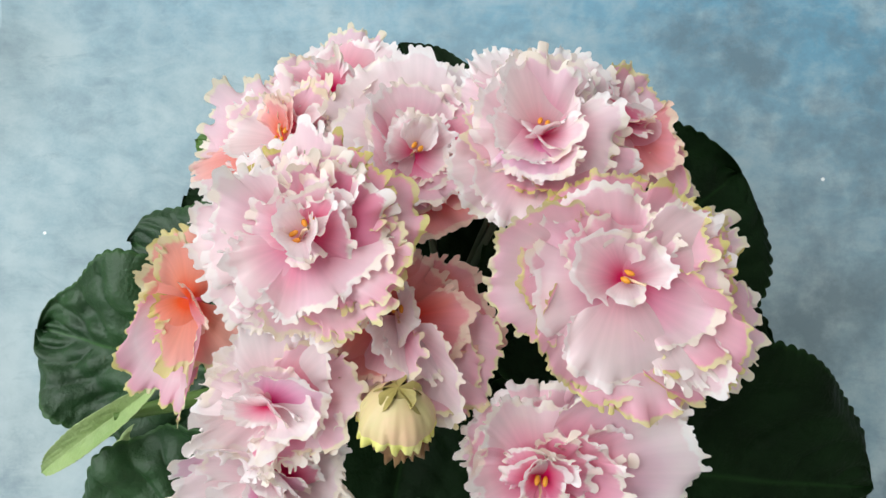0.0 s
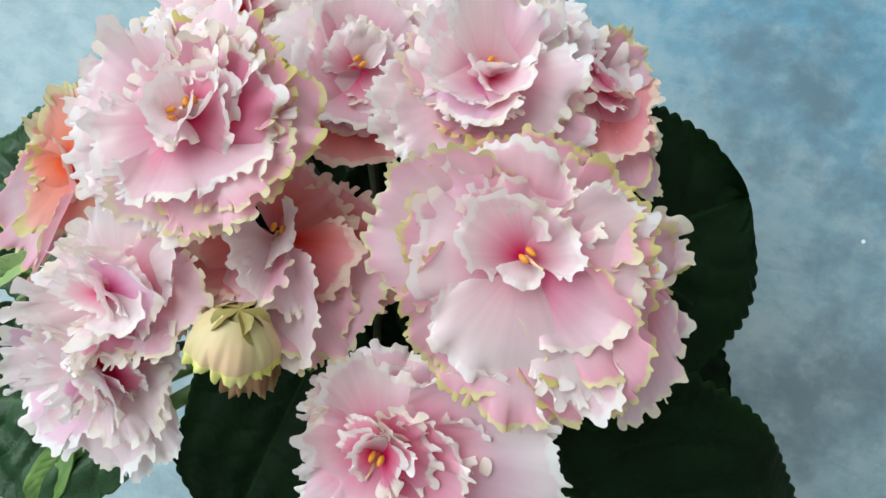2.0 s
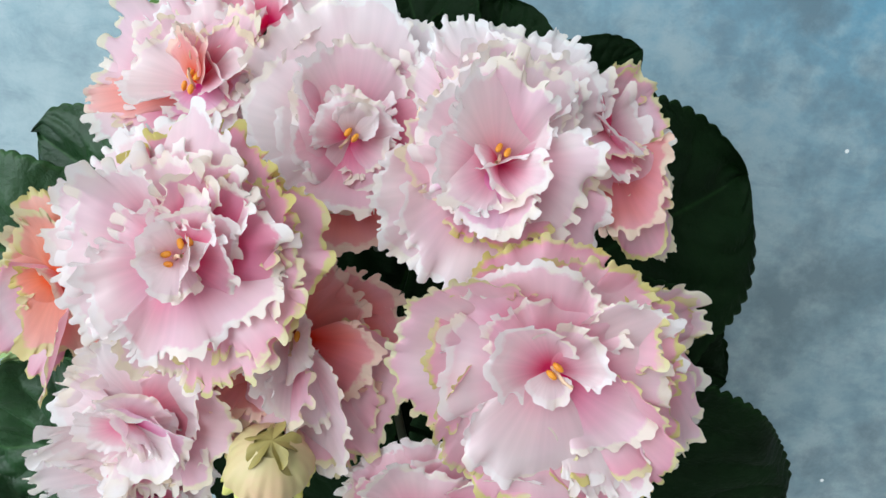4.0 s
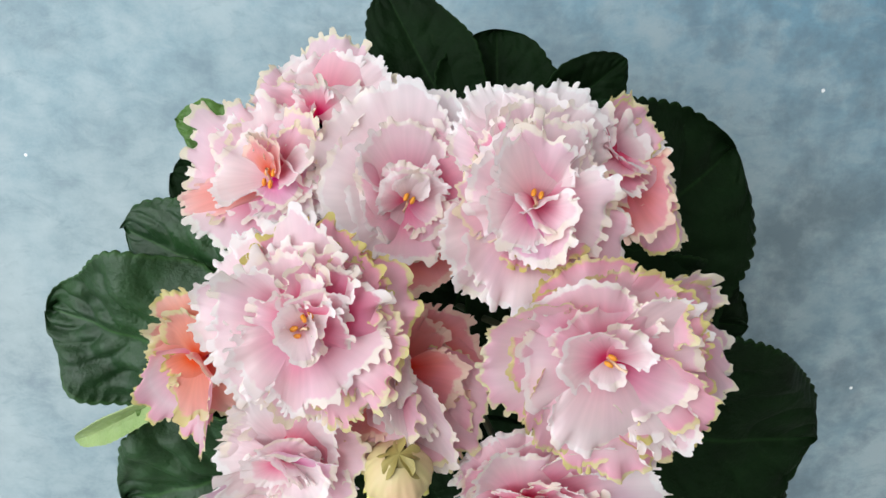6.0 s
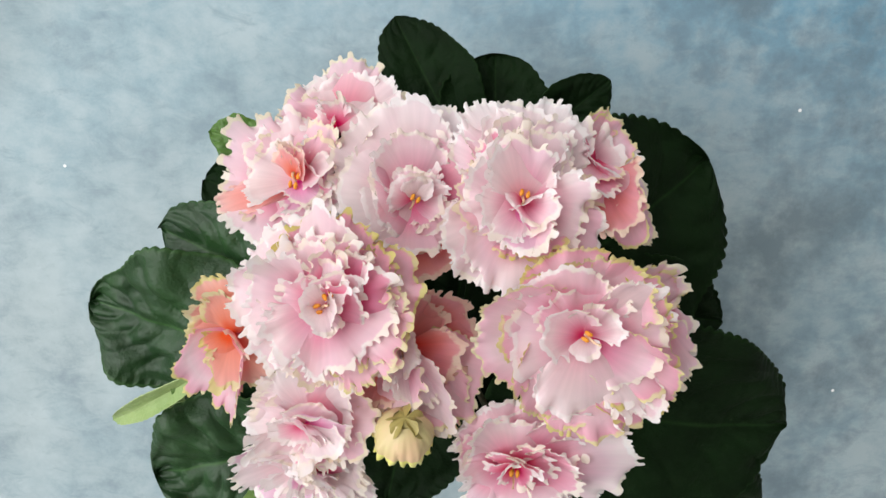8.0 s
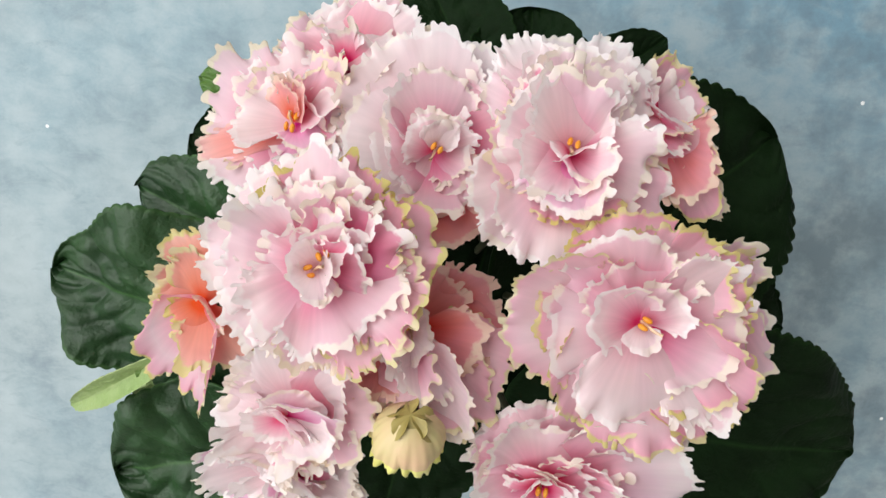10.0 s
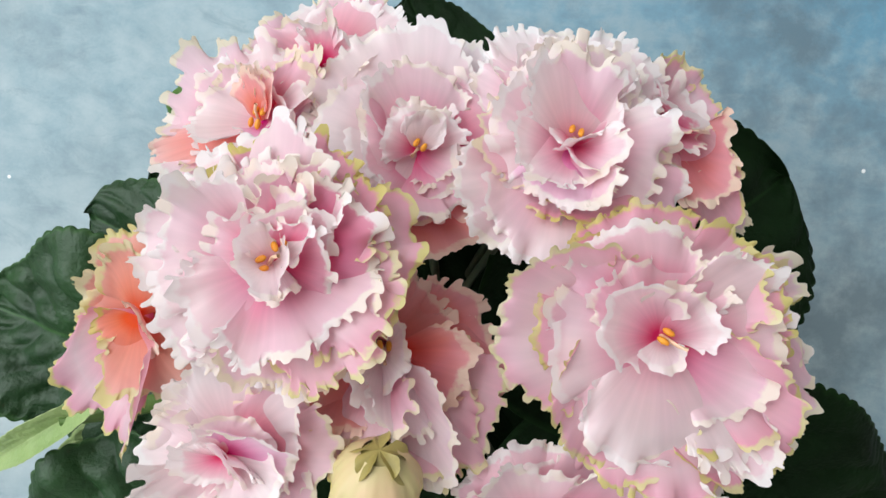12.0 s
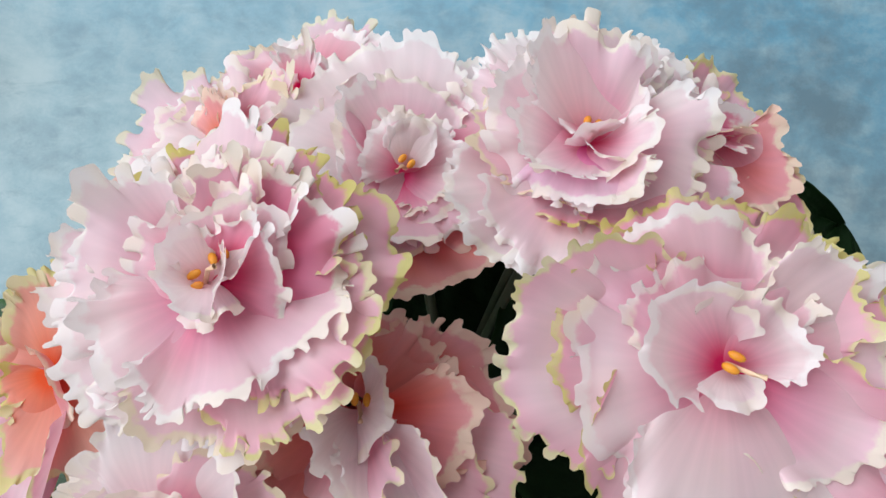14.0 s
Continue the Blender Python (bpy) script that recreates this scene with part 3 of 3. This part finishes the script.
# ---- leaves ----
def leaf(base, tip, width, mat, label, up=(0, 0, 1), seed=0, dish=0.12, wavy=1.0, tooth=1.0):
    """A scalloped, quilted leaf blade from base to tip (mm), with its stalk from the crown."""
    rng = np.random.RandomState(seed)
    a, b = Vector(base) * MM, Vector(tip) * MM
    L, W = (b - a).length, width * MM
    ex = (b - a).normalized()
    ey = Vector(up).cross(ex).normalized()
    ez = ex.cross(ey)
    m = Matrix((ex, ey, ez)).transposed().to_4x4()
    m.translation = a
    nu, nv = 51, 170
    s = np.linspace(-1, 1, nu)[None, :]
    t = np.linspace(0, 1, nv)[:, None]
    half = np.sin(np.pi * np.clip(t, 0, 1) ** 0.80) ** 0.62
    ph = rng.uniform(0, 6.28, 6)
    teeth = L / 0.0034
    scallop = (1 + 0.026 * tooth * np.abs(s) ** 5 * (np.abs(np.sin(teeth * t * 3.1416 + ph[0] + 0.8 * s)) - 0.5) * (1 + 0.5 * np.sin(13 * t + ph[2]))
               + 0.028 * wavy * np.sin(9 * t + ph[1] + 1.2 * s) + 0.016 * wavy * np.sin(19 * t + ph[3] - s))
    y = s * half * W / 2 * scallop
    x = L * (t - 0.16 * np.abs(s) ** 1.6 * (1 - t) ** 3 * 2.2)
    x = L / 2 + (x - L / 2) * (1 + (scallop - 1) * smooth01(t, 0.4, 0.8) * (1 - smooth01(t, 0.90, 0.99)))
    cell = 6.0 * t - 2.0 * np.abs(s) ** 1.2 + 0.25 * np.sin(5 * s + ph[4]) + 0.2 * np.sin(7 * t + ph[5])
    quilt = np.abs(np.sin(np.pi * cell)) ** 0.6 * smooth01(1 - np.abs(s), 0.0, 0.35) * smooth01(np.abs(s), 0.0, 0.2)
    z = (dish * W * (np.abs(s) ** 1.5) * half + 0.017 * W * wavy * quilt
         + 0.035 * wavy * W * np.sin(6 * t + 3 * s + ph[2]) * np.abs(s) + 0.02 * wavy * W * np.sin(14 * t + ph[3] + 2 * s) * np.abs(s) ** 2
         + 0.011 * wavy * W * np.sin(13 * t + 6 * s + ph[4]) * np.sin(9 * s - 7 * t + ph[5]) * half
         - 0.10 * L * (t - 0.45) ** 2 * 2)
    co = np.stack([x, y, np.broadcast_to(z, x.shape)], -1).reshape(-1, 3)
    low = co - np.array([0, 0, 0.0009])
    faces = grid_faces(nu, nv)
    n = len(co)
    allf = faces + [tuple(n + i for i in reversed(q)) for q in faces]
    ring = [(j * nu, (j + 1) * nu) for j in range(nv - 1)] + [((j + 1) * nu + nu - 1, j * nu + nu - 1) for j in range(nv - 1)]
    allf += [(p, q, n + q, n + p) for p, q in ring]
    uv = np.stack([np.broadcast_to(s, x.shape), np.broadcast_to(t, x.shape)], -1).reshape(-1, 2)
    ob = mesh_ob("leaf", np.concatenate([co, low]), allf, mat, label=label, uv=np.concatenate([uv, uv]))
    ob.parent = plant
    ob.matrix_parent_inverse = Matrix.Translation(-plant.location)
    ob.matrix_basis = m
    root = m.inverted() @ (Vector(CROWN) * MM)
    line = bend(root, (0.004, 0, -0.0012), 0.0, 8)
    v, f = tube(line, [0.0028] * 7 + [0.0016])
    mesh_ob("leaf_stalk", v, f, LEAF_STALK, ob)
    return ob


BLADE = "dark green scalloped hairy leaf blade"
leaf((-82, -44, 158), (-158, -31, 136), 72, LEAF_MID, "quilted green leaf with a satin sheen", seed=1, wavy=2.2, dish=0.05)
leaf((-62, -18, 152), (-123, 3, 136), 56, LEAF_MID, BLADE, seed=2, wavy=1.5)
leaf((-74, 38, 132), (-100, 44, 126), 22, LEAF_FRESH, "small curled bright green leaf", seed=3, wavy=2)
leaf((-62, 8, 132), (-106, 22, 122), 46, LEAF_SHADED, BLADE, seed=4)
leaf((-107, -54, 176), (-149, -83, 152), 10, LEAF_PALE, "pale green folded leaf showing its underside", seed=5, dish=0.3, tooth=2)
leaf((-72, -92, 160), (-128, -106, 158), 74, LEAF_MID, "wavy quilted green leaf", seed=6, wavy=1.8)
leaf((-100, -66, 150), (-121, -76, 153), 15, LEAF_PALE, "small curled bright green leaf edge", seed=23, wavy=2)
leaf((8, 40, 110), (-20, 93, 96), 44, LEAF_SHADED, BLADE, seed=7)
leaf((26, 34, 112), (27, 76, 98), 54, LEAF_SHADED, BLADE, seed=8)
leaf((48, 44, 127), (74, 65, 126), 28, LEAF_SHADED, BLADE, seed=9)
leaf((42, -20, 158), (119, 31, 132), 106, LEAF_SHADED, BLADE, seed=10)
leaf((58, -30, 141), (129, -42, 140), 60, LEAF_SHADED, BLADE, seed=11)
leaf((56, -76, 160), (158, -88, 154), 108, LEAF_SHADED, BLADE, seed=12)
leaf((60, -112, 142), (160, -142, 140), 84, LEAF_SHADED, BLADE, seed=25)
leaf((-12, -62, 150), (-25, -128, 150), 66, LEAF_SHADED, BLADE, seed=13)
leaf((36, -70, 144), (82, -128, 146), 64, LEAF_SHADED, BLADE, seed=14)
# filler leaves under the flowers, added so that the shaded gaps stay dark
leaf((10, -5, 120), (5, 45, 112), 60, LEAF_SHADED, BLADE, seed=15)
leaf((-30, -20, 120), (-70, 20, 112), 60, LEAF_SHADED, BLADE, seed=16)
leaf((30, -20, 118), (70, 25, 110), 60, LEAF_SHADED, BLADE, seed=17)
leaf((-30, -40, 120), (-85, -50, 120), 52, LEAF_SHADED, BLADE, seed=18)
leaf((5, -45, 138), (18, 28, 158), 62, LEAF_SHADED, BLADE, seed=20)
leaf((-20, -40, 140), (-60, 5, 150), 50, LEAF_SHADED, BLADE, seed=21)
leaf((10, -40, 125), (40, -75, 130), 60, LEAF_SHADED, BLADE, seed=19)
leaf((-80, -110, 168), (-87, -134, 163), 13, LEAF_STALK, "small bright green young leaf", seed=24)


def bud(top, tip, width, body, frill, label, seed):
    """A nodding bud: a bell of folded petals with a frilled mouth, capped by sepals."""
    rng = np.random.RandomState(seed)
    a, b = Vector(top) * MM, Vector(tip) * MM
    m = frame_on(top, b - a)
    L, R = (b - a).length, width * MM / 2
    nu, nv = 150, 26
    w = np.linspace(0, 2 * np.pi, nu, endpoint=False)[None, :]
    t = np.linspace(0, 1, nv)[:, None]
    r = R * (np.sin(np.pi * np.clip(0.07 + 0.60 * t, 0, 1)) ** 0.62)
    p = rng.uniform(0, 6.28, 6)
    fold = np.abs(np.sin(2.5 * w + p[0] + 0.8 * t)) ** 0.5
    r = r * (1 + 0.16 * t * (fold - 0.75) + 0.05 * t * np.sin(9 * w + p[1] - 2 * t) + 0.02 * t * np.sin(23 * w + p[4]))
    lip = smooth01(t, 0.72, 1.0)
    knobs = np.sin(13 * w + p[2] + np.sin(3 * w)) + 0.8 * np.sin(22 * w + p[3] + 1.5 * np.sin(2 * w)) + 0.5 * np.sin(37 * w + p[5])
    z = L * t + 0.05 * L * lip * np.sin(5 * w + p[2]) + 0.055 * L * lip * knobs
    r = r * (1 + lip * (0.05 + 0.05 * np.sin(17 * w + p[1]) + 0.04 * knobs)) * (1 - 0.35 * smooth01(t, 0.97, 1.0))
    co = np.stack([r * np.cos(w), r * np.sin(w), z], -1)
    cut = 20
    v, f = co[:cut].reshape(-1, 3), grid_faces(nu, cut, True)
    ob = mesh_ob("bud", v, f, body, label=label)
    ob.parent = plant
    ob.matrix_parent_inverse = Matrix.Translation(-plant.location)
    ob.matrix_basis = m
    mesh_ob("frill", co[cut - 1:].reshape(-1, 3), grid_faces(nu, nv - cut + 1, True), frill, ob, "lime green ragged rim of the bud")
    for k in range(5):
        co2, f2, uv2, _ = petal_shape(L / MM * (0.78, 0.55, 0.7, 0.6, 0.5)[k], R / MM * 0.95, 88, 14, 72 * k + 20, rng, 0.25, fine=0.0016, nv=12)
        co2 = co2 + np.array([0, 0, -0.0008])
        mesh_ob("sepal", co2, f2, SEPAL, ob)
    root = m.inverted() @ (Vector(CROWN) * MM)
    low = m.inverted().to_3x3() @ Vector((0, 0, -1))
    line = [root, root * 0.5 + low * 0.01, low * 0.02 + Vector((0, 0, 0.001)), low * 0.006, Vector((0, 0, 0.0015))]
    v, f = tube(line, [0.0013, 0.0013, 0.0014, 0.0015, 0.002])
    mesh_ob("stalk", v, f, STEM, ob)
    return ob


bud((-11, -34.5, 234), (-12, -45.5, 229), 19.5, BUD, BUD_RIM, "cream pink nodding bud with lime frilled mouth and green sepals", 5)
bud((-11, -42, 222), (-11, -53, 216), 14, BUD_OLD, BUD_OLD, "rusty olive bud below the cream one", 6)



# ---- table, sheet, pot ----
def slab(name, x0, x1, y0, y1, z0, z1, mat, bevel=0.001):
    bm = bmesh.new()
    bmesh.ops.create_cube(bm, size=1, matrix=Matrix.Translation(((x0 + x1) / 2, (y0 + y1) / 2, (z0 + z1) / 2)) @ Matrix.Diagonal((x1 - x0, y1 - y0, z1 - z0, 1)))
    bmesh.ops.bevel(bm, geom=bm.edges[:], offset=bevel, segments=2, affect="EDGES")
    me = bpy.data.meshes.new(name)
    bm.to_mesh(me)
    bm.free()
    me.materials.append(mat)
    return new(name, me)


table = tagged(slab("table", -0.86, 0.86, -0.75, 0.85, -0.030, -0.0025, WOOD), "olive brown wooden table under the printed sheet", "table")
for x in (-0.80, 0.80):
    for y in (-0.69, 0.79):
        leg = slab("leg", x - 0.03, x + 0.03, y - 0.03, y + 0.03, -0.75, -0.031, WOOD)
        leg.parent = table


def left_edge(y):
    """The sheet's left edge: cut back beyond y = 0.06."""
    return np.interp(y, [-0.6, 0.0, 0.030, 0.062, 0.085, 0.105, 0.128, 0.16, 0.7], [-0.59, -0.51, -0.337, -0.293, -0.272, -0.263, -0.255, -0.255, -0.255])


def sheet(x1, y0, y1):
    nx, ny = 90, 140
    u = np.linspace(0, 1, nx)[None, :] ** 1.4
    y = np.linspace(y0, y1, ny)[:, None] + np.zeros((1, nx))
    xl = left_edge(y)
    x = xl + (x1 - xl) * u
    z = 0.0006 * np.sin(11 * x + 5 * y) + 0.0005 * np.sin(23 * y - 9 * x + 1) + 0.0008 + 0.006 * np.clip(1 - (x - xl) / 0.05, 0, 1) ** 2
    top = np.stack([x, y, z], -1).reshape(-1, 3)
    n = len(top)
    f = grid_faces(nx, ny)
    rim = [(j * nx, (j + 1) * nx) for j in range(ny - 1)] + [((j + 1) * nx + nx - 1, j * nx + nx - 1) for j in range(ny - 1)]
    rim += [(i + 1, i) for i in range(nx - 1)] + [((ny - 1) * nx + i, (ny - 1) * nx + i + 1) for i in range(nx - 1)]
    return np.concatenate([top, top - [0, 0, 0.0012]]), f + [tuple(n + i for i in reversed(q)) for q in f] + [(a, b, n + b, n + a) for a, b in rim]


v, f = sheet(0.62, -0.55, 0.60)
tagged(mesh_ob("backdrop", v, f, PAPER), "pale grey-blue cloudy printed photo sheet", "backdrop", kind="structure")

# plain unseen room, added round the table to hold the window and bounce its light
tagged(slab("floor", -1.3, 2.4, -2.2, 2.2, -0.80, -0.75, WALL), "pale floor out of view, added under the table", "floor", kind="structure")
tagged(slab("ceiling", -1.3, 2.4, -2.2, 2.2, 2.45, 2.55, WALL), "plain painted ceiling out of view, added to bounce daylight", "ceiling", kind="structure")
tagged(slab("wall_east", 2.3, 2.4, -2.1, 2.1, -0.75, 2.45, WALL), "plain painted wall out of view, added to bounce daylight", "wall", kind="structure")
tagged(slab("wall_north", -1.3, 2.4, 2.1, 2.2, -0.75, 2.45, WALL), "plain painted wall out of view, added to bounce daylight", "wall", kind="structure")
tagged(slab("wall_south", -1.3, 2.4, -2.2, -2.1, -0.75, 2.45, WALL), "plain painted wall out of view, added to bounce daylight", "wall", kind="structure")


def wall_with_opening():
    """The west wall, 0.15 m thick, with the window's opening through it."""
    ys, zs = [-2.1, WIN_Y0, WIN_Y1, 2.1], [-0.75, WIN_Z0, WIN_Z1, 2.45]
    v = [(x, y, z) for x in (WIN_X - 0.15, WIN_X) for y in ys for z in zs]
    at = lambda s, i, k: s * 16 + i * 4 + k
    f = []
    for i in range(3):
        for k in range(3):
            if (i, k) != (1, 1):
                f.append((at(1, i, k), at(1, i + 1, k), at(1, i + 1, k + 1), at(1, i, k + 1)))
                f.append((at(0, i, k), at(0, i, k + 1), at(0, i + 1, k + 1), at(0, i + 1, k)))
    ring = [(1, 1), (2, 1), (2, 2), (1, 2)]
    for (a, c), (d, e) in zip(ring, ring[1:] + ring[:1]):
        f.append((at(0, a, c), at(0, d, e), at(1, d, e), at(1, a, c)))
    return v, f


v, f = wall_with_opening()
tagged(mesh_ob("wall_west", v, f, WALL, smooth=False), "unseen painted wall added round the window opening", "wall", kind="structure")


def lathe(profile, sides=40):
    v = [(r * math.cos(2 * math.pi * k / sides), r * math.sin(2 * math.pi * k / sides), z) for r, z in profile for k in range(sides)]
    return v, grid_faces(sides, len(profile), True)


POT_AT = Vector((CROWN[0] * MM, CROWN[1] * MM, 0.002))
v, f = lathe([(0.0, 0.0), (0.036, 0.0), (0.038, 0.002), (0.046, 0.080), (0.049, 0.081), (0.050, 0.092), (0.048, 0.093), (0.046, 0.091), (0.044, 0.080), (0.035, 0.004), (0.0, 0.004)])
pot = tagged(mesh_ob("flower_pot", v, f, POT_CLAY), "white plastic flower pot hidden under the leaves", "pot")
pot.location = POT_AT
v, f = lathe([(0.0, 0.006), (0.034, 0.006), (0.0435, 0.082), (0.040, 0.085), (0.02, 0.088), (0.0, 0.089)])
soil = tagged(mesh_ob("potting_soil", v, f, SOIL), "dark crumbly peat filling the pot", "soil")
soil.location = POT_AT
v, f = tube([Vector((0, 0, -0.026)), Vector((0, 0, -0.010)), Vector((0, 0, 0.002))], [0.008, 0.009, 0.006], 12)
mesh_ob("crown", v, f, STEM, plant)
